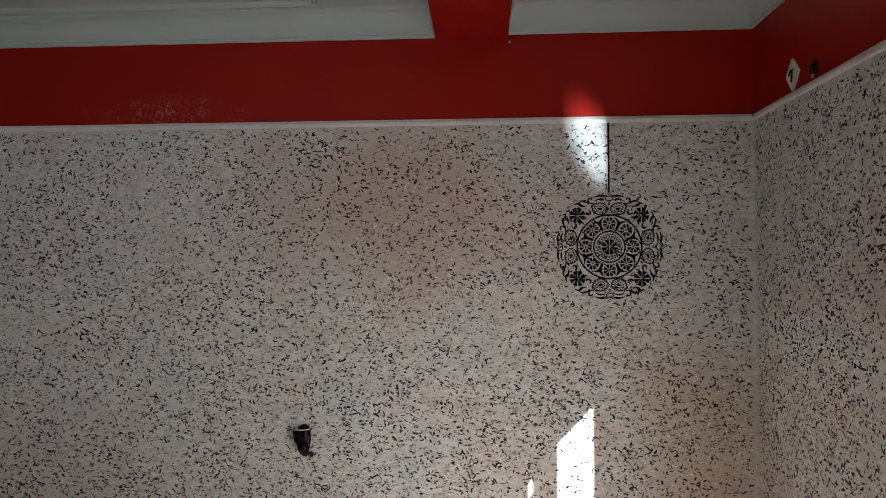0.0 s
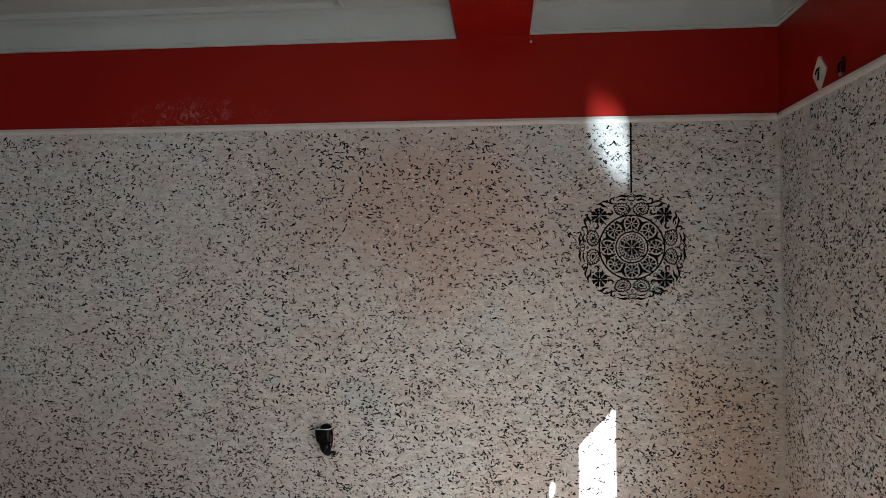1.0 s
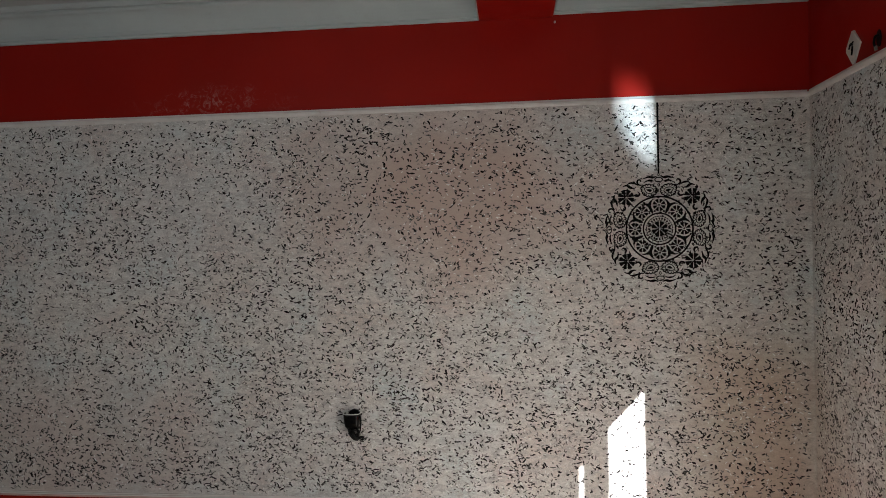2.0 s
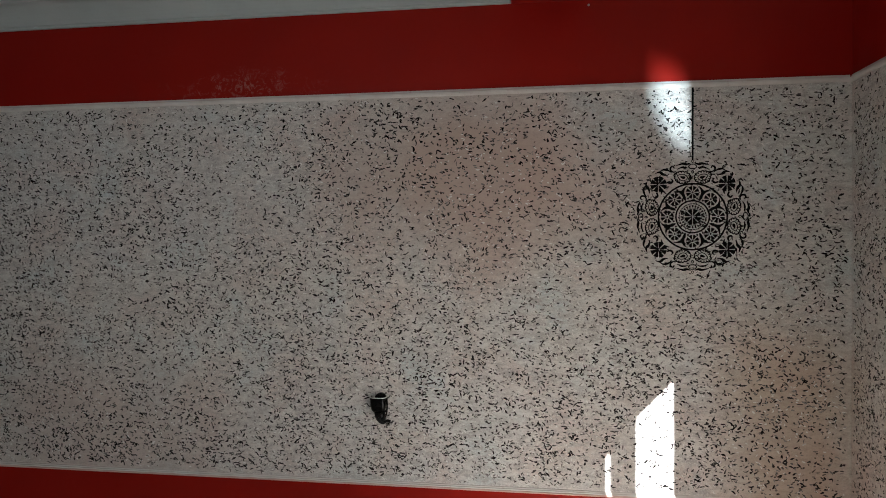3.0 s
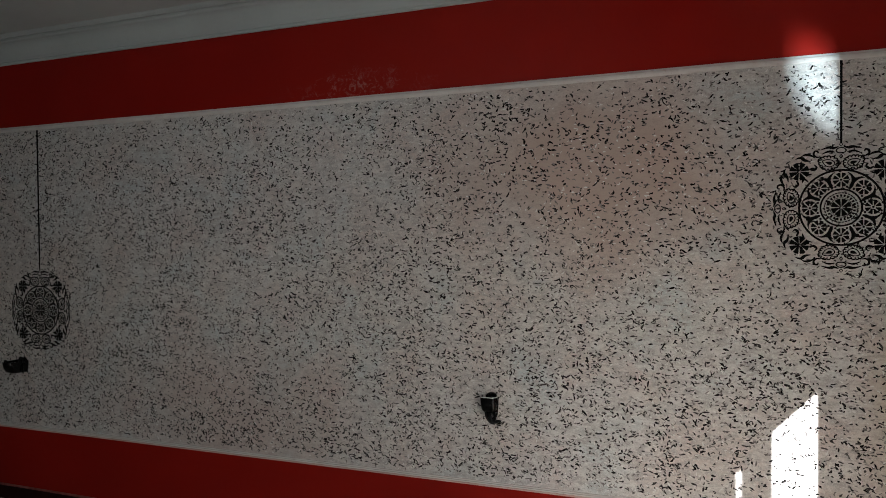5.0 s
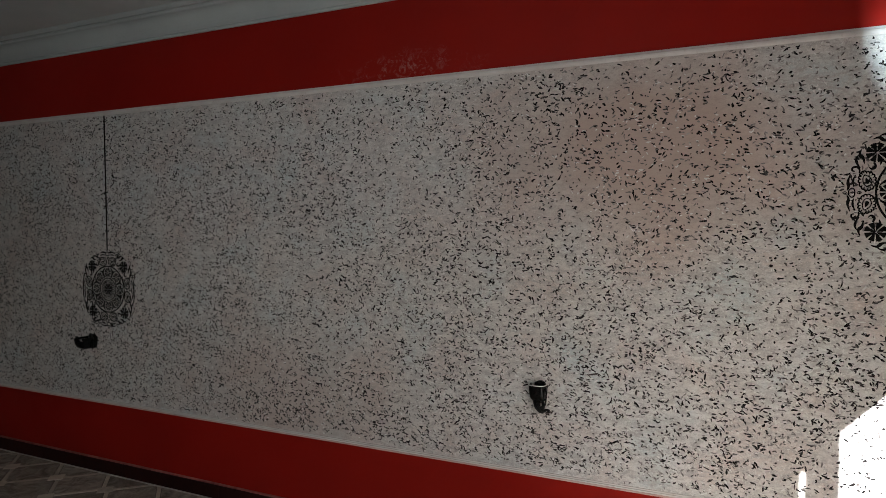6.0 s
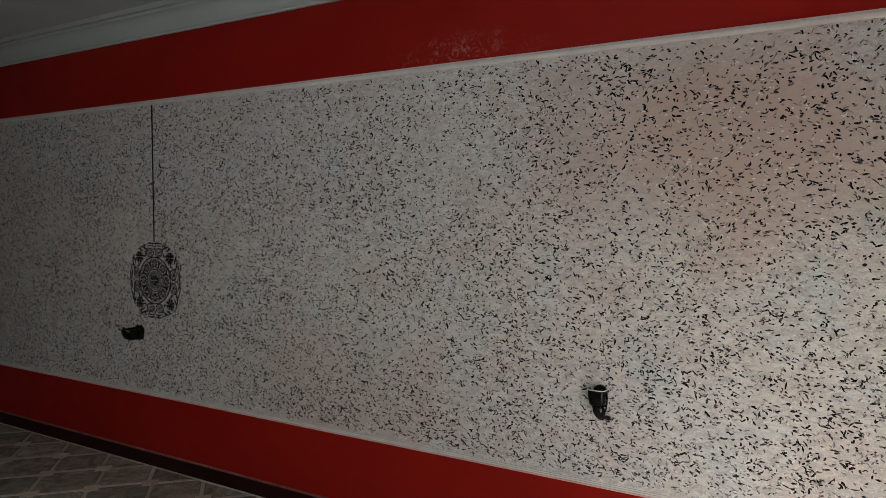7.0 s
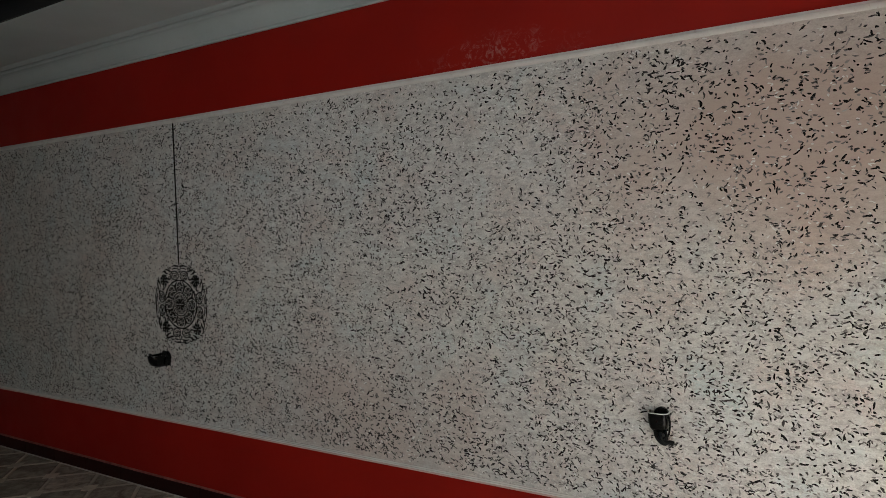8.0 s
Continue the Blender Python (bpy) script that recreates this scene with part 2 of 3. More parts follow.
l.new(mix(n, l, noise_tex(n, l, coords(n, l), 0.7, 6), (0.28, 0.26, 0.23), (0.40, 0.37, 0.33)), b.inputs["Base Color"])

# ---- the large structure ----
BACK = NORTH + 0.01
D = 0.08
X0, X1 = EAST + 0.006, EAST + D
ground_sheet = structure("ground", boxes(((-60, -60, -0.5), (60, 60, -0.08))), earth, "pale dusty paved yard round the house", "ground")
floor = structure("floor", boxes(((WEST - 0.2, SOUTH - 0.2, -0.08), (EAST + 0.08, NORTH + 0.2, FLOOR - 0.006))), grout, "floor of dark stone slabs with pale inlay strips", "floor")

wall_north = structure("wall_north", boxes(((WEST - 0.2, BACK, -0.08), (EAST + 0.08, NORTH + 0.25, 3.6))), plain,
                       "long wall with speckled plaster between two red bands", "wall")
panel_n = part("plaster_panel", boxes(((WEST, NORTH, TRIM_BOTTOM + 0.01), (X0, BACK, TRIM_TOP - 0.01))), plaster, wall_north, "pale grey plaster speckled with black flakes")
part("upper_band", boxes(((WEST, NORTH + 0.002, TRIM_TOP - 0.01), (X0, BACK, SOFFIT + 0.03))), red, wall_north, "glossy red painted band")
part("lower_band", boxes(((WEST, NORTH + 0.002, 0), (X0, BACK, TRIM_BOTTOM + 0.01))), red, wall_north, "glossy red painted band")

# wall with the narrow doorway and the slit beside it
SLOT = [(1.995, 2.138), (2.237, 2.655)]
# SIDE and LOW are unseen openings, added so sun on the floor bounces up
SIDE, LOW, LOW_TOP = (0.3, 1.2), (1.25, 1.95), 1.74
LINTEL = 2.041
wall_east = structure("wall_east", boxes(
    ((X0, SOUTH - 0.2, -0.08), (X1, SIDE[0], LINTEL)), ((X0, SIDE[1], -0.08), (X1, LOW[0], LINTEL)), ((X0, LOW[1], -0.08), (X1, SLOT[0][0], LINTEL)), ((X0, LOW[0], LOW_TOP), (X1, LOW[1], LINTEL)), ((X0, SIDE[0], 1.9), (X1, SIDE[1], LINTEL)), ((X0, SLOT[0][1], -0.08), (X1, SLOT[1][0], LINTEL)), ((X0, SLOT[0][0], LINTEL - 0.04), (X1, SLOT[0][1], LINTEL)),
    ((X0, SLOT[1][1], -0.08), (X1, BACK, LINTEL)), ((X0, SOUTH - 0.2, LINTEL), (X1, BACK, 3.6))), plain,
    "end wall with speckled plaster, a red band, narrow door openings and added unseen ones", "wall")
panel_e = part("plaster_panel", boxes(((EAST, SLOT[1][1], TRIM_BOTTOM + 0.01), (X0, NORTH, TRIM_TOP - 0.01)),
                                      ((EAST, SOUTH, LINTEL), (X0, SLOT[1][1], TRIM_TOP - 0.01))), plaster, wall_east, "pale grey plaster speckled with black flakes")
part("upper_band", boxes(((EAST + 0.002, SOUTH, TRIM_TOP - 0.01), (X0, NORTH, SOFFIT + 0.03))), red, wall_east, "glossy red painted band")
part("lower_band", boxes(((EAST + 0.002, SLOT[1][1], 0), (X0, NORTH, TRIM_BOTTOM + 0.01))), red, wall_east, "glossy red painted band")

structure("wall_west", boxes(((WEST - 0.2, SOUTH - 0.2, -0.08), (WEST, BACK, 3.6))), plain, "plain grey plastered end wall", "wall")
# the opening is added, out of view, to hold the fill lamp
structure("wall_south", boxes(
    ((WEST, SOUTH - 0.2, -0.08), (-2.4, SOUTH, 3.6)), ((-1.3, SOUTH - 0.2, -0.08), (X0, SOUTH, 3.6)),
    ((-2.4, SOUTH - 0.2, 2.1), (-1.3, SOUTH, 3.6)), ((-2.4, SOUTH - 0.2, -0.08), (-1.3, SOUTH, 1.1))), plain,
    "plain grey plastered wall with an added unseen opening", "wall")

# unseen board, added to stop the sun from entering behind the fill lamp
structure("sun_block_board", boxes(((-2.42, SOUTH - 0.16, 1.08), (-1.28, SOUTH - 0.13, 2.12))), plate_white, "added unseen pale board that keeps sun out of the south opening", "window")

# ceiling trays with coved cornices, the dark-lined slot of the long tray included
bm = boxes(((WEST - 0.2, SOUTH - 0.2, 3.45), (EAST + D, NORTH + 0.25, 3.6)))
box(bm, (WEST - 0.1, 3.275, TRAY), (BEAM_A + 0.02, NORTH + 0.1, TRAY + 0.12))
box(bm, (WEST - 0.1, SOUTH - 0.1, TRAY), (BEAM_A + 0.02, 3.0, TRAY + 0.12))
box(bm, (BEAM_B - 0.02, SOUTH - 0.1, TRAY), (EAST + 0.05, NORTH + 0.1, TRAY + 0.12))
ceiling = structure("ceiling", bm, white, "white ceiling in sunken trays with a dark slot", "ceiling")
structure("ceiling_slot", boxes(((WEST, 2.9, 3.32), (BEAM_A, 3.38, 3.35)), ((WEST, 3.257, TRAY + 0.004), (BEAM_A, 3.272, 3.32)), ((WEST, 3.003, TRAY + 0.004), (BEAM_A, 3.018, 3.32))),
          slot_dark, "dark-lined slot along the white ceiling", "ceiling slot")
bm = boxes(((BEAM_A, SOUTH, SOFFIT), (BEAM_B, NORTH + 0.008, 3.44)), bevel=0.004)
structure("beam", bm, red, "red painted ceiling beam between two white trays", "beam")


def cove(name, x0, x1, y0, y1, f0=1.0, f1=1.0, lift=0.0):
    """A plaster cornice round a tray, mitred at the corners, rising inwards from the walls."""
    rise = TRAY - SOFFIT
    prof = [(0.0, 0.03), (0.0, 0.0), (0.012, 0.0), (0.017, 0.004), (0.017, 0.014), (0.024, 0.016)]
    for k in range(9):
        a = k / 8 * math.pi / 2
        prof.append((0.024 + 0.072 * (1 - math.cos(a)), 0.016 + (rise - 0.034) * math.sin(a)))
    prof += [(0.102, rise - 0.016), (0.108, rise - 0.010), (0.108, rise + 0.01)]
    bm = bmesh.new()
    corner = [(x0, y0, f0, 1), (x1, y0, -f1, 1), (x1, y1, -f1, -1), (x0, y1, f0, -1), (x0, y0, f0, 1)]
    sweep(bm, prof, [lambda a, h, c=c: (c[0] + c[2] * a, c[1] + c[3] * a, SOFFIT + lift + h) for c in corner])
    ob = structure(name, bm, white, "white plaster cove cornice round the ceiling tray", "cornice")
    return ob


cove("cornice", WEST, BEAM_A - 0.001, SOUTH, NORTH, 1.0, 0.35)
cove("cornice", BEAM_B + 0.001, EAST, SOUTH, NORTH, 0.35, 1.0, 0.009)


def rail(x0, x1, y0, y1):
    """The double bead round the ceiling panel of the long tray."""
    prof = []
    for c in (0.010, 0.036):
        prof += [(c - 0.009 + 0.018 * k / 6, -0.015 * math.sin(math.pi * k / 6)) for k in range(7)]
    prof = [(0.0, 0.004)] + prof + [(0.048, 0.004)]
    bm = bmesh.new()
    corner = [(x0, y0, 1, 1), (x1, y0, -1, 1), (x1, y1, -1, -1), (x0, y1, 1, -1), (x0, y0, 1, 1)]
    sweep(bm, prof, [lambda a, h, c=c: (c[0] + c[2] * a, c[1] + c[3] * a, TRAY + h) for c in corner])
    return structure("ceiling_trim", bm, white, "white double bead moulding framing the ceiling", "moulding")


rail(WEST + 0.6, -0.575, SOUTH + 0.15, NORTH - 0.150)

# rounded trims that border the speckled plaster
def trim(run, z0, z1, proud, where):
    m = [(0.0, 0.0), (0.55, 0.0), (0.85, 0.12), (1.0, 0.35), (1.0, 0.6), (0.7, 0.72), (0.62, 0.85), (0.5, 1.0), (0.0, 1.0)]
    bm = bmesh.new()
    steps = 60
    a, b2 = run
    st = []
    for k in range(steps + 1):
        s = a + (b2 - a) * k / steps
        wob = 0.0012 * noise.noise(Vector((s * 2.1, z0, 3.0)))
        st.append(lambda d, h, s=s, wob=wob: where(s, d * proud, z0 + (z1 - z0) * h + wob))
    sweep(bm, m, st)
    return structure("trim", bm, trim_paint, "narrow off-white plaster trim with red smudges", "trim")


on_north = lambda s, d, z: (s, NORTH + 0.001 - d, z)
on_east = lambda s, d, z: (EAST + 0.001 - d, s, z)
trim((WEST, EAST - 0.012), TRIM_TOP - 0.032, TRIM_TOP, 0.014, on_north)
trim((WEST, EAST - 0.012), TRIM_BOTTOM, TRIM_BOTTOM + 0.022, 0.010, on_north)
trim((SOUTH, NORTH - 0.012), TRIM_TOP - 0.032, TRIM_TOP, 0.014, on_east)
trim((SLOT[1][1], NORTH - 0.012), TRIM_BOTTOM, TRIM_BOTTOM + 0.022, 0.010, on_east)

# pinkish bead under the lower trim, and the lip over the skirting tiles, its caught light painted in
bead_paint, n, l, b = material("pink_bead_paint", 0.5)
v = coords(n, l)
l.new(mix(n, l, ramp(n, l, noise_tex(n, l, v, 9.0, 5), [(0.3, 0.0), (0.7, 1.0)]), (0.86, 0.66, 0.60), (0.66, 0.42, 0.37)), b.inputs["Base Color"])
lip_paint, n, l, b = material("lit_lip_paint", 0.5)
v = coords(n, l)
l.new(mix(n, l, ramp(n, l, noise_tex(n, l, v, 14.0, 5), [(0.35, 0.0), (0.7, 1.0)]), (0.42, 0.15, 0.13), (0.22, 0.05, 0.045)), b.inputs["Base Color"])


def bead(z, radius, mat, label):
    bm = bmesh.new()
    prof = [(radius * math.cos(a), radius * math.sin(a)) for a in [math.pi * (k / 6 - 0.5) for k in range(7)]]
    sweep(bm, prof, [lambda d, h, x=x: (x, NORTH + 0.002 - d * 2.0, z + h + 0.0015 * noise.noise(Vector((x * 1.7, z, 0)))) for x in np.linspace(WEST, EAST, 70)])
    return structure("trim", bm, mat, label, "trim")


bead(TRIM_BOTTOM + 0.002, 0.0075, bead_paint, "thin pinkish bead under the plaster trim")
bead(SKIRT + 0.005, 0.0065, lip_paint, "thin reddish lip above the skirting tiles, coloured as a lit edge")

# ---- things on the walls ----
INK0, INK1 = 0.0004, 0.0022


def turned(pts, ang, flip=1):
    c, s = math.cos(ang), math.sin(ang)
    return [(c * u * flip - s * v, s * u * flip + c * v) for u, v in pts]


def arc(cx, cy, r, a0, a1, steps):
    return [(cx + r * math.cos(a0 + (a1 - a0) * k / steps), cy + r * math.sin(a0 + (a1 - a0) * k / steps)) for k in range(steps + 1)]


def stroke(pts, widths):
    """The outline of a line of changing width."""
    left, right = [], []
    for i, (u, v) in enumerate(pts):
        p, q = pts[max(i - 1, 0)], pts[min(i + 1, len(pts) - 1)]
        d = math.hypot(q[0] - p[0], q[1] - p[1]) or 1
        nx, ny = -(q[1] - p[1]) / d, (q[0] - p[0]) / d
        w = (widths[0] + (widths[1] - widths[0]) * i / (len(pts) - 1)) / 2 if len(widths) == 2 else (
            widths[0] + (widths[1] - widths[0]) * min(1, 2 * i / (len(pts) - 1)) + (widths[2] - widths[1]) * max(0, 2 * i / (len(pts) - 1) - 1)) / 2
        left.append((u + nx * w, v + ny * w))
        right.append((u - nx * w, v - ny * w))
    return left + right[::-1]


def curve2(pts, steps=5):
    return [(p.x, p.y) for p in smooth_path([(u, v, 0) for u, v in pts], steps)]


def ring_pieces(r0, r1, pieces=4, gap=0.0, cx=0.0, cy=0.0, steps=12):
    out = []
    for k in range(pieces):
        a0, a1 = math.tau * (k + gap / 2) / pieces, math.tau * (k + 1 - gap / 2) / pieces
        out.append(arc(cx, cy, r1, a0, a1, steps) + arc(cx, cy, r0, a1, a0, steps))
    return out


def wheel(cx, cy, r0, r1, count, fill, turn=0.0):
    """Dark petals of a rosette, with pale spokes between them."""
    out = []
    for k in range(count):
        a = turn + math.tau * k / count
        h0, h1 = fill * math.pi / count * 0.6, fill * math.pi / count
        out.append(arc(cx, cy, r1, a - h1, a + h1, 4) + arc(cx, cy, r0, a + h0, a - h0, 2))
    return out


def mandala(x, z, diameter, string_top, thick):
    """A round filigree stencil that hangs from a painted line."""
    R = diameter / 2
    base = new("wall_stencil")
    base.location = (x, NORTH, z)
    place = lambda u, v, d: (u * R, -d, v * R)

    def add(name, outlines, label="", pieces=(), piece="petal"):
        """A part of joined strokes, and under it the pieces that stand free."""
        bm = bmesh.new()
        for pts in outlines:
            prism(bm, pts, place, INK0, INK1)
        ob = part(name, bm, ink, base, label)
        for pts in pieces:
            bm = bmesh.new()
            prism(bm, pts, place, INK0, INK1)
            part(piece, bm, ink, ob)
        return ob

    add("hub_rosette", ring_pieces(0.150, 0.157), "", wheel(0, 0, 0.016, 0.140, 8, 0.80, math.pi / 8) + wheel(0, 0, 0.166, 0.206, 24, 0.66))
    add("bead_ring", ring_pieces(0.221, 0.238, 32, 0.22, steps=3))
    add("inner_ring", ring_pieces(0.272, 0.298))
    add("outer_ring", ring_pieces(0.572, 0.602))
    for k in range(8):
        a = k * math.pi / 4
        M = 0.434
        cx, cy = M * math.cos(a), M * math.sin(a)
        petals = wheel(cx, cy, 0.034, 0.112, 8, 0.76, a + math.pi / 8)
        petals += [arc(0.333 * math.cos(a + s * 0.24), 0.333 * math.sin(a + s * 0.24), 0.018, 0, math.tau * 7 / 8, 7) for s in (-1, 1)]
        add("medallion", [arc(cx, cy, 0.017, 0, math.tau * 7 / 8, 7)], "", petals)
        # dark horned spandrel between two medallions
        m = a + math.pi / 8
        b2 = a + math.pi / 4
        turns = (0.55, 0.8, 1.05, 1.35, 1.65, 1.95, 2.2)
        pts = [(cx + 0.143 * math.cos(a + f), cy + 0.143 * math.sin(a + f)) for f in turns]
        pts += [(0.312 * math.cos(m + f), 0.312 * math.sin(m + f)) for f in (-0.03, 0.03)]
        pts += [(M * math.cos(b2) + 0.143 * math.cos(b2 - f), M * math.sin(b2) + 0.143 * math.sin(b2 - f)) for f in turns[::-1]]
        pts += [(r * math.cos(m + f), r * math.sin(m + f)) for f, r in ((0.20, 0.556), (0.12, 0.54), (0.05, 0.515), (0.0, 0.50), (-0.05, 0.515), (-0.12, 0.54), (-0.20, 0.556))]
        add("spandrel", [pts])
    for k in range(4):
        a = math.pi / 4 + k * math.pi / 2
        cx, cy = 0.826 * math.cos(a), 0.826 * math.sin(a)
        wedges = wheel(cx, cy, 0.018, 0.142, 8, 0.78, a + math.pi / 8)
        add("corner_rosette", wedges[:1], "", wedges[1:])
        leaves = []
        for f in (1, -1):
            t = lambda pts, f=f, k=k: turned(pts, k * math.pi / 2, f)
            # horn leaves and tendrils from the rosette to the paisleys
            leaves += [t(stroke(curve2([(0.64, 0.78), (0.56, 0.80), (0.50, 0.755), (0.42, 0.74)]), (0.008, 0.054, 0.008)))]
            leaves += [t(stroke(curve2([(0.56, 0.815), (0.50, 0.845), (0.42, 0.83), (0.36, 0.79)]), (0.008, 0.040, 0.010)))]
            leaves += [t(stroke(curve2([(0.44, 0.62), (0.38, 0.60), (0.34, 0.64), (0.37, 0.68)], 6), (0.026, 0.038, 0.010)))]
            leaves += [t(stroke(curve2([(0.50, 0.58), (0.47, 0.53), (0.40, 0.54)], 6), (0.010, 0.044, 0.008)))]
            leaves += [t(stroke(curve2([(0.66, 0.64), (0.60, 0.60), (0.53, 0.64)], 5), (0.008, 0.030, 0.008)))]
        for pts in leaves:
            add("scroll_leaf", [pts])
        for f in (1, -1):
            pais, beads = [], []
            t = lambda pts, f=f, k=k: turned(pts, k * math.pi / 2, f)
            drop = [(0.262, 0.735), (0.205, 0.755), (0.13, 0.745), (0.090, 0.705), (0.108, 0.660), (0.165, 0.642), (0.222, 0.670), (0.262, 0.735)]
            pais += [t(stroke(curve2(drop, 5), (0.014, 0.014)))]
            inner = curve2([(0.222, 0.718), (0.185, 0.724), (0.138, 0.718), (0.125, 0.692), (0.150, 0.672), (0.185, 0.684), (0.222, 0.718)], 4)[:-1]
            pais += [t(inner)]
            # scalloped border, with ticks between its pale beads
            way = curve2([(0.305, 0.75), (0.255, 0.785), (0.185, 0.797), (0.100, 0.778), (0.047, 0.725), (0.055, 0.655), (0.115, 0.612), (0.190, 0.605), (0.255, 0.632), (0.288, 0.685), (0.305, 0.75)], 8)
            mid = (0.175, 0.70)
            edge = []
            for q, (u, v) in enumerate(way):
                d = math.hypot(u - mid[0], v - mid[1])
                push = 0.004 + 0.014 * abs(math.sin(math.pi * q / 5))
                edge.append((u + (u - mid[0]) / d * push, v + (v - mid[1]) / d * push))
                if q % 5 == 0 and q < len(way) - 1:
                    beads += [t(stroke([(u + (u - mid[0]) / d * 0.008, v + (v - mid[1]) / d * 0.008), (u - (u - mid[0]) / d * 0.020, v - (v - mid[1]) / d * 0.020)], (0.018, 0.012)))]
            pais += [t(stroke(edge, (0.021, 0.021)))]
            # hook, leaves and trefoil over the paisley
            pais += [t(stroke(curve2([(0.285, 0.805), (0.335, 0.800), (0.378, 0.835), (0.372, 0.885), (0.330, 0.895), (0.315, 0.862)], 5), (0.018, 0.032, 0.018)))]
            pais += [t(stroke(curve2([(0.035, 0.955), (0.095, 0.935), (0.17, 0.945), (0.28, 0.915)], 5), (0.010, 0.050, 0.008)))]
            pais += [t(stroke(curve2([(0.085, 0.868), (0.14, 0.880), (0.20, 0.875), (0.265, 0.845)], 5), (0.010, 0.034, 0.010)))]
            pais += [t(stroke(curve2([(0.0, 0.935), (0.035, 0.930), (0.068, 0.895), (0.045, 0.862), (0.0, 0.855)], 5), (0.016, 0.018)))]
            pais += [t(stroke(curve2([(0.0, 0.83), (0.018, 0.80), (0.0, 0.77)], 4), (0.010, 0.016)))]
            add("paisley", pais[:2], "", beads + pais[2:], "bead")
        pais = [turned(stroke(curve2([(0.0, 0.96), (0.022, 0.985), (0.0, 1.015)]), (0.012, 0.006)), k * math.pi / 2), turned(stroke(curve2([(0.0, 0.96), (-0.022, 0.985), (0.0, 1.015)]), (0.012, 0.006)), k * math.pi / 2)]
        add("finial", pais)
    top = (string_top - z) / R
    add("hanging_line", [[(-thick, 1.0), (thick, 1.0), (thick * 1.15, top), (-thick * 1.15, top)]], "painted straight black line")
    return base


tagged(mandala(0.850, 1.888, 0.545, 2.513, 0.015), "black round filigree stencil with a short painted hanging line", "wall stencil", "stencils on the plaster")
tagged(mandala(-3.825, 1.314, 0.545, 2.513, 0.019), "black round filigree stencil under a long painted hanging line", "wall stencil", "stencils on the plaster")


def squarish(r, deep, t):
    c, s2 = math.cos(math.pi + math.pi * t), math.sin(math.pi + math.pi * t)
    return math.copysign(abs(c) ** 0.55, c) * r, -deep * r * abs(s2) ** 0.45


def half_rings(bm, rows, deep):
    rings = [[bm.verts.new((*squarish(r, deep, k / 16), h)) for k in range(17)] for r, h in rows]
    for r, q in zip(rings, rings[1:]):
        for k in range(16):
            bm.faces.new((r[k], r[k + 1], q[k + 1], q[k]))


def sconce(x, z, deep, low, rimmed):
    """A half-cup wall light: back plate, cup, rim, bracket and the loose wires under it."""
    base = new("wall_sconce")
    base.location = (x, NORTH, z)
    bm = bmesh.new()
    outline = [(-0.030, -low), (0.036, -low)] + arc(0.008, -0.012, 0.030, 0.0, math.pi, 16)
    prism(bm, outline, lambda u, v, d: (u, -d, v), 0.0, 0.016)
    part("back_plate", bm, black_gloss, base)
    bm = bmesh.new()
    half_rings(bm, [(0.043, 0.000), (0.044, -0.010), (0.042, -low * 0.5), (0.038, -low * 0.8), (0.028, -low), (0.002, -low - 0.006)], deep)
    half_rings(bm, [(0.002, -low * 0.7), (0.034, -low * 0.6), (0.039, -0.010), (0.040, 0.0)], deep)
    part("cup", bm, black_gloss, base, smooth=True)
    bm = bmesh.new()
    half_rings(bm, [(0.041, 0.0), (0.041, 0.0015), (0.0455, 0.0015), (0.0455, -0.002)], deep)
    part("rim", bm, rim_white if rimmed else black_gloss, base, "pale enamel rim" if rimmed else "")
    bm = bmesh.new()
    tube(bm, smooth_path([(0.040, -0.03, -0.008), (0.050, -0.045, -0.03), (0.049, -0.045, -0.06), (0.044, -0.04, -low - 0.006)]), 0.004)
    part("bracket", bm, black_gloss, base, smooth=True)
    wires = [
        [(0.004, -0.030, -low), (0.012, -0.040, -low - 0.028), (0.030, -0.035, -low - 0.045), (0.046, -0.030, -low - 0.040), (0.062, -0.03, -low - 0.043)],
        [(-0.016, -0.030, -low + 0.004), (-0.004, -0.045, -low - 0.024), (0.014, -0.040, -low - 0.046), (0.030, -0.03, -low - 0.052)],
        [(0.024, -0.025, -low + 0.006), (0.034, -0.040, -low - 0.016), (0.028, -0.035, -low - 0.036), (0.010, -0.03, -low - 0.040), (0.006, -0.025, -low - 0.020)],
        [(-0.006, -0.020, -low), (0.000, -0.03, -low - 0.030), (0.022, -0.03, -low - 0.030), (0.036, -0.02, -low - 0.012)],
    ]
    for pts in wires if rimmed else ():
        bm = bmesh.new()
        tube(bm, smooth_path(pts), 0.0075)
        part("wire", bm, rubber, base, smooth=True)
    if not rimmed:
        for pts in ([(-0.026, -0.10, 0.0), (-0.030, -0.105, 0.008), (-0.040, -0.108, 0.007)], [(0.02, -0.05, -0.005), (0.03, -0.05, 0.024), (0.045, -0.045, 0.018), (0.046, -0.04, -0.01)]):
            bm = bmesh.new()
            tube(bm, smooth_path(pts), 0.006)
            part("wire", bm, rubber, base, smooth=True)
    return base


tagged(sconce(-0.709, 0.972, 1.4, 0.082, True), "glossy black half-cup wall light with pale rim and loose wires", "wall lamp", "wall lights")
tagged(sconce(-3.990, 0.974, 3.1, 0.078, False), "black half-cup wall light with no rim, wires sticking out", "wall lamp", "wall lights")

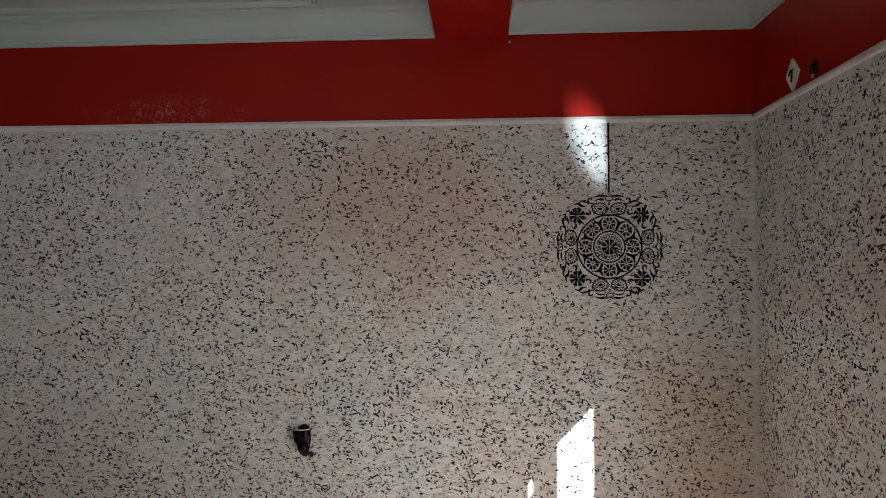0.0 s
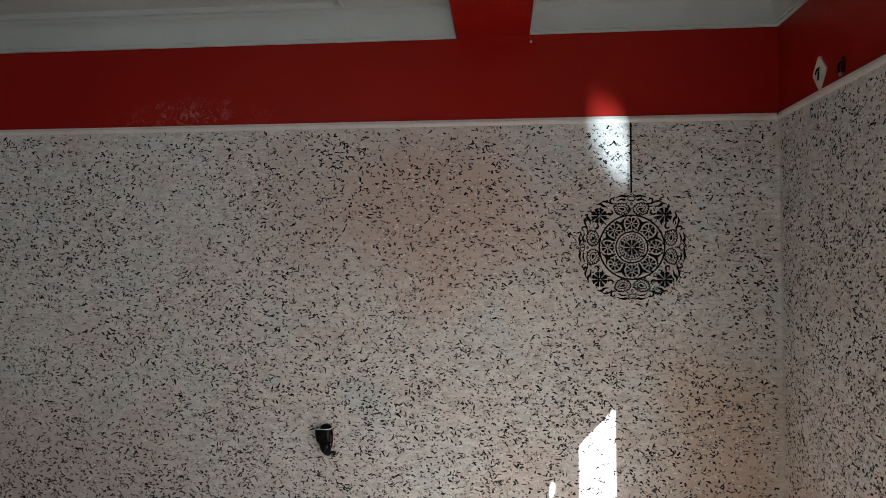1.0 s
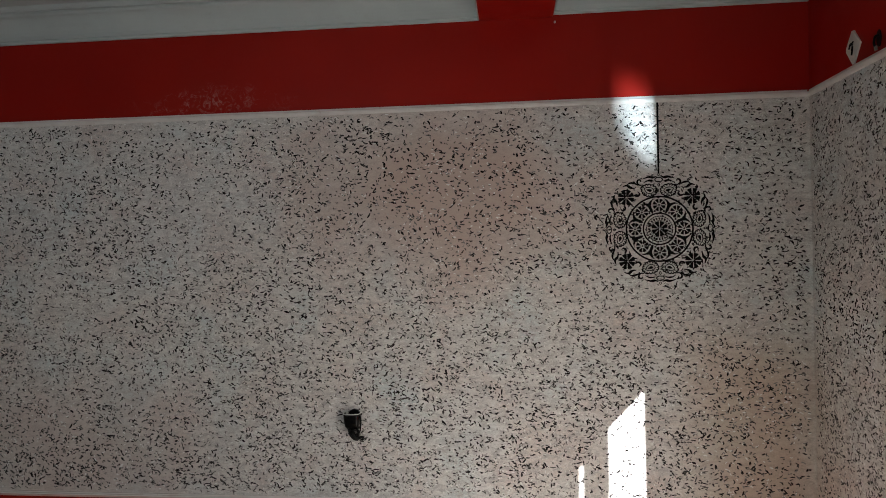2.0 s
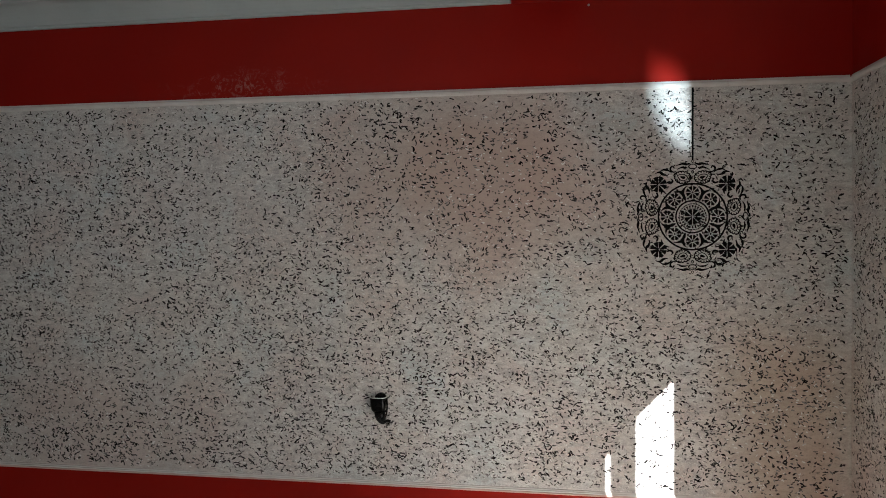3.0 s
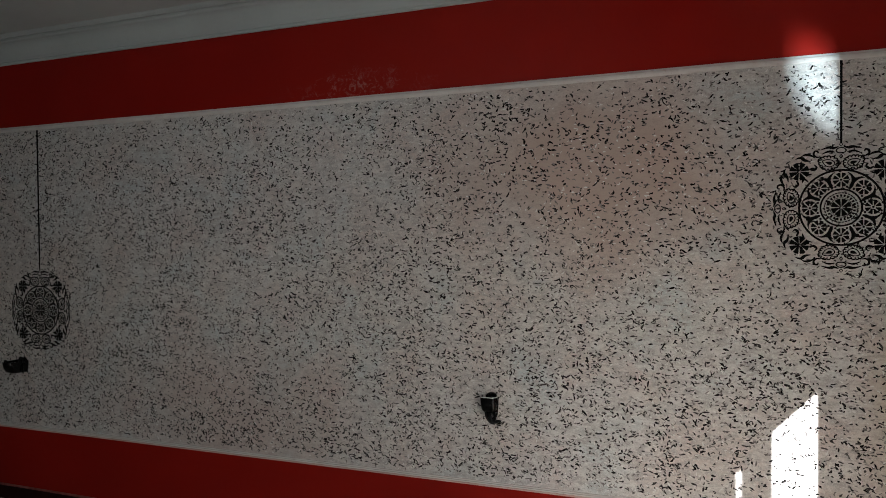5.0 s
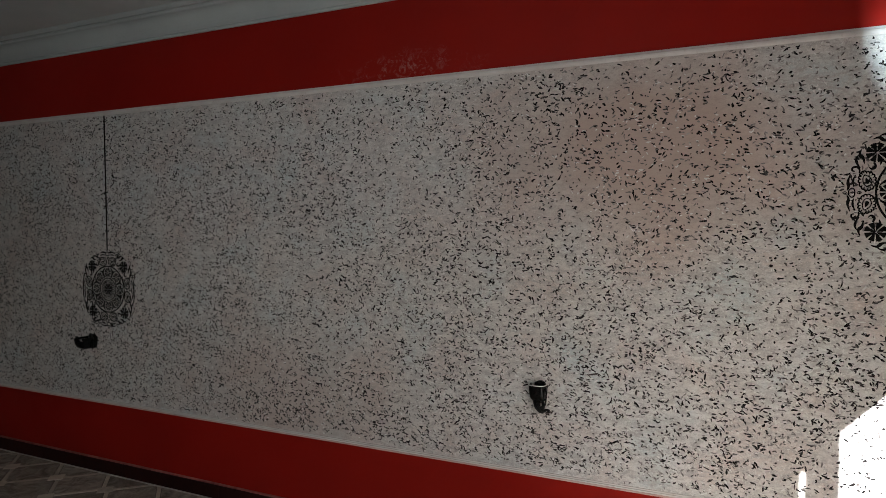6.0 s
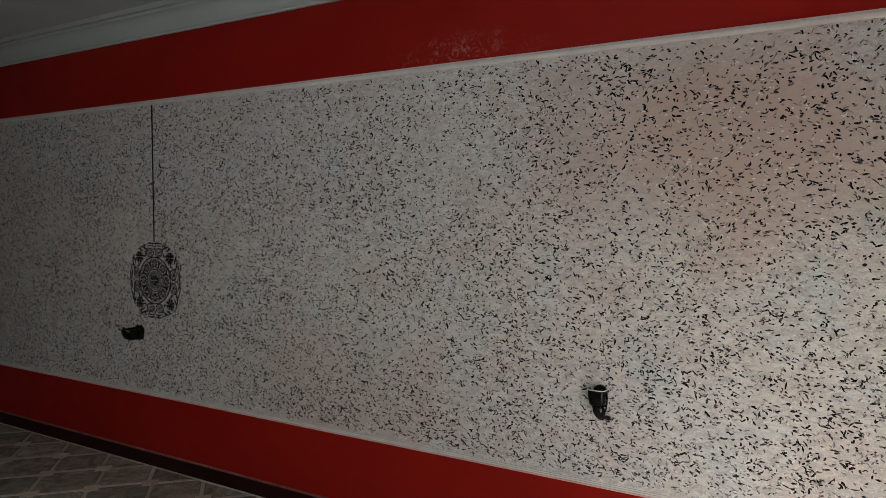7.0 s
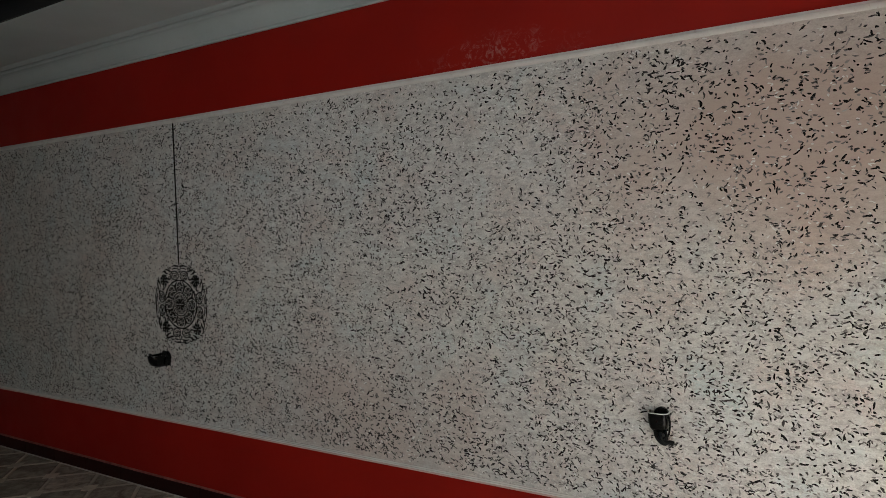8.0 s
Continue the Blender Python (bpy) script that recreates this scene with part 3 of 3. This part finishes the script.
# tilted plate and cable outlet on the red band of the end wall
cover = new("junction_cover")
cover.location = (EAST + 0.002, 3.570, 2.620)
bm = bmesh.new()
prism(bm, [(-0.062, 0.004), (-0.052, -0.010), (-0.006, -0.072), (0.006, -0.070), (0.056, -0.006), (0.056, 0.008), (0.006, 0.070), (-0.008, 0.070)], lambda u, v, d: (-d, u, v), 0.0, 0.007)
part("plate", bm, plate_white, cover)
bm = bmesh.new()
tube(bm, smooth_path([(-0.009, 0.020, 0.012), (-0.012, 0.002, 0.018), (-0.014, -0.012, 0.006), (-0.012, -0.004, -0.022), (-0.010, 0.004, -0.030)]), 0.0035, 6)
tube(bm, smooth_path([(-0.009, 0.026, 0.0), (-0.013, 0.010, 0.008), (-0.012, -0.016, 0.020)]), 0.003, 6)
part("wire", bm, rubber, cover)
tagged(cover, "white diamond-set junction cover with black wire stubs", "junction cover")

outlet = new("cable_outlet")
outlet.location = (EAST + 0.002, 3.375, 2.598)
bm = bmesh.new()
prism(bm, [(0.016 * math.cos(a * math.tau / 14), 0.034 * math.sin(a * math.tau / 14)) for a in range(14)], lambda u, v, d: (-d, u, v), 0.0, 0.004)
part("grommet", bm, rubber, outlet)
bm = bmesh.new()
tube(bm, smooth_path([(0.0, 0.0, 0.012), (-0.016, 0.0, 0.006), (-0.020, 0.002, -0.020), (-0.014, 0.003, -0.034)]), 0.005)
part("cable", bm, rubber, outlet)
bm = bmesh.new()
tube(bm, [(-0.014, 0.003, -0.030), (-0.013, 0.003, -0.046)], 0.0065)
part("tip", bm, grout, outlet, "dusty grey cable end")
tagged(outlet, "black cable stub in a small round wall outlet", "cable outlet")


# pale screw head at the beam's end
bm = bmesh.new()
prism(bm, arc(0, 0, 0.006, 0, math.tau * 11 / 12, 11), lambda u, v, d: (0.358 + u, NORTH - d, 2.938 + v), -0.002, 0.002)
prism(bm, arc(0, 0, 0.004, 0, math.tau * 11 / 12, 11), lambda u, v, d: (0.358 + u, NORTH - d, 2.938 + v), 0.002, 0.0035)
tagged(part("screw_head", bm, plate_white), "small pale screw head in the red wall band", "screw")


# ---- flakes pressed into the plaster ----
def flakes(name, parent, count, u0, u1, v0, v1, place, mat, seed, length=(0.009, 0.041), width=(0.0043, 0.0098), centre=None):
    rng = np.random.default_rng(seed)
    verts, faces = [], []
    made = 0
    while made < count:
        if centre:
            u, v = rng.normal(centre[0], centre[2]), rng.normal(centre[1], centre[3])
        else:
            u, v = rng.uniform(u0, u1), rng.uniform(v0, v1)
        dens = 0.60 + 0.6 * noise.noise(Vector((u * 2.3, v * 2.3, seed))) + 0.5 * noise.noise(Vector((u * 9.0, v * 9.0, seed + 5))) - 0.10 * (v - 1.5)
        if not (u0 < u < u1 and v0 < v < v1) or (not centre and rng.uniform() > dens):
            continue
        made += 1
        size = rng.beta(1.4, 3.6)
        ln = length[0] + (length[1] - length[0]) * size
        w = width[0] + (width[1] - width[0]) * rng.beta(2, 2.5)
        a = rng.normal(-0.12, 0.5) if rng.uniform() < 0.75 else rng.uniform(0, math.pi)
        bend, hook = rng.normal(0, 0.9), rng.normal(0, 0.5)
        segs = 4
        px, py, ang = u, v, a
        first_v = len(verts)
        for k in range(segs + 1):
            ww = w * (0.4, 0.95, 1.1, 0.85, 0.3)[k] * rng.uniform(0.6, 1.3) / 2
            nx, ny = -math.sin(ang), math.cos(ang)
            lift = 0.0012 + 0.0008 * rng.uniform()
            verts += [place(px + nx * ww, py + ny * ww, 0.0003), place(px, py, lift), place(px - nx * ww, py - ny * ww, 0.0003)]
            px, py, ang = px + math.cos(ang) * ln / segs, py + math.sin(ang) * ln / segs, ang + bend / segs + (hook if k > 1 else -0.5 * hook)
        for k in range(segs):
            i = first_v + 3 * k
            faces += [(i, i + 1, i + 4, i + 3), (i + 1, i + 2, i + 5, i + 4)]
    me = bpy.data.meshes.new(name)
    me.from_pydata(verts, [], faces)
    me.materials.append(mat)
    ob = new(name, me)
    ob.parent = parent
    return tagged(ob, kind="stuff")


wall_n = lambda u, v, d: (u, NORTH - d, v)
wall_e = lambda u, v, d: (EAST - d, u, v)
lo, hi = TRIM_BOTTOM + 0.045, TRIM_TOP - 0.045
flakes("grey_flakes", panel_n, 21000, WEST + 0.05, EAST - 0.03, lo - 0.01, hi + 0.01, wall_n, faint, 2, (0.010, 0.030), (0.004, 0.008))
flakes("black_flakes", panel_n, 18500, WEST + 0.05, EAST - 0.03, lo, hi, wall_n, flake, 3)
flakes("black_specks", panel_n, 8500, WEST + 0.05, EAST - 0.03, lo, hi, wall_n, flake, 4, (0.007, 0.015), (0.004, 0.007))
flakes("white_flakes", panel_n, 26, WEST + 0.05, EAST - 0.03, lo, hi, wall_n, mica, 5, (0.014, 0.036), (0.006, 0.010), (-1.47, 2.2, 0.10, 0.09))
flakes("grey_flakes", panel_e, 3000, SLOT[1][1] + 0.03, NORTH - 0.03, lo, hi, wall_e, faint, 6, (0.010, 0.030), (0.004, 0.008))
flakes("black_flakes", panel_e, 3200, SLOT[1][1] + 0.03, NORTH - 0.03, lo, hi, wall_e, flake, 7)
flakes("black_specks", panel_e, 1400, SLOT[1][1] + 0.03, NORTH - 0.03, lo, hi, wall_e, flake, 8, (0.007, 0.015), (0.004, 0.007))

# ---- skirting tiles ----
skirting = structure("baseboard", boxes(((WEST, NORTH - 0.006, 0.0), (EAST, NORTH + 0.004, SKIRT - 0.003))), grout, "low skirting of dark maroon tiles", "skirting")
TILE = 0.434
bm = box(bmesh.new(), (0.0015, -0.006, 0.0), (TILE - 0.0015, 0.006, SKIRT), 0.0015)
tile_mesh = mesh_of("skirting_tile", bm, skirt_tile)
k = 0
x = -2.826 - 11 * TILE
while x < EAST - TILE:
    ob = new("skirting_tile", tile_mesh)
    ob.parent = skirting
    ob.location = (x, NORTH - 0.010, 0.0)
    x += TILE
structure("floor_edge", boxes(((WEST, NORTH - 0.029, FLOOR - 0.006), (EAST, NORTH - 0.0165, FLOOR + 0.003))), pale_joint, "pale mortar joint along the skirting", "joint")

# ---- floor slabs: a diagonal grid with pale nodes and inlay strips ----
P = 0.351
A45 = math.pi / 4
NODE = (-4.119, 3.786)


def plate(name, sx, sy, mat, top):
    bm = bmesh.new()
    c = 0.0025
    low = [bm.verts.new((x * sx / 2, y * sy / 2, -0.008)) for x, y in ((-1, -1), (1, -1), (1, 1), (-1, 1))]
    rim = [bm.verts.new((x * sx / 2, y * sy / 2, top - c * 0.6)) for x, y in ((-1, -1), (1, -1), (1, 1), (-1, 1))]
    up = [bm.verts.new((x * (sx / 2 - c), y * (sy / 2 - c), top)) for x, y in ((-1, -1), (1, -1), (1, 1), (-1, 1))]
    bm.faces.new(up)
    for i in range(4):
        j = (i + 1) % 4
        bm.faces.new((low[i], low[j], rim[j], rim[i]))
        bm.faces.new((rim[i], rim[j], up[j], up[i]))
    return mesh_of(name, bm, mat)


meshes = {
    "slab": plate("slab", P - 0.005, P - 0.005, slab_stone, 0.0),
    "small_slab": plate("small_slab", P - 0.066, P - 0.066, slab_stone, 0.0),
    "inlay_strip": plate("inlay_strip", P - 0.10, 0.025, pale_stone, 0.0005),
    "node_tile": plate("node_tile", 0.096, 0.096, pale_stone, 0.002),
}
rest_v, rest_f, rest_m = [], [], []
rng = random.Random(11)


def lay(kind, u, v, turn):
    """Lay a piece at grid place (u, v); those out of the near stretch join the rest."""
    x = NODE[0] + P * (u * math.cos(A45) - v * math.sin(A45))
    y = NODE[1] + P * (u * math.sin(A45) + v * math.cos(A45))
    if not (WEST - 0.1 < x < EAST and SOUTH - 0.1 < y < NORTH + 0.16):
        return
    m = pose(x, y, FLOOR + rng.uniform(-0.0006, 0.0006), rng.uniform(-0.12, 0.12), rng.uniform(-0.12, 0.12), 45 + turn)
    if y > 2.55 and -6.9 < x < -1.9:
        ob = new(kind, meshes[kind])
        ob.parent = floor
        ob.matrix_basis = m
    else:
        i = len(rest_v)
        rest_v.extend(tuple(m @ w.co) for w in meshes[kind].vertices)
        rest_f.extend(tuple(i + q for q in f.vertices) for f in meshes[kind].polygons)
        rest_m.extend([0 if "slab" in kind else 1] * len(meshes[kind].polygons))


for i in range(-22, 24):
    for j in range(-22, 24):
        lay("node_tile", i, j, 0)
        if (i + j) % 2:
            lay("small_slab", i + 0.5, j + 0.5, 0)
            for du, dv, turn in ((0.5, 0.045, 0), (0.5, 0.955, 0), (0.045, 0.5, 90), (0.955, 0.5, 90)):
                lay("inlay_strip", i + du, j + dv, turn)
        else:
            lay("slab", i + 0.5, j + 0.5, 0)
me = bpy.data.meshes.new("floor_pieces")
me.from_pydata(rest_v, [], rest_f)
me.materials.append(slab_stone)
me.materials.append(pale_stone)
me.polygons.foreach_set("material_index", rest_m)
ob = new("floor_pieces", me)
ob.parent = floor
tagged(ob, kind="stuff")
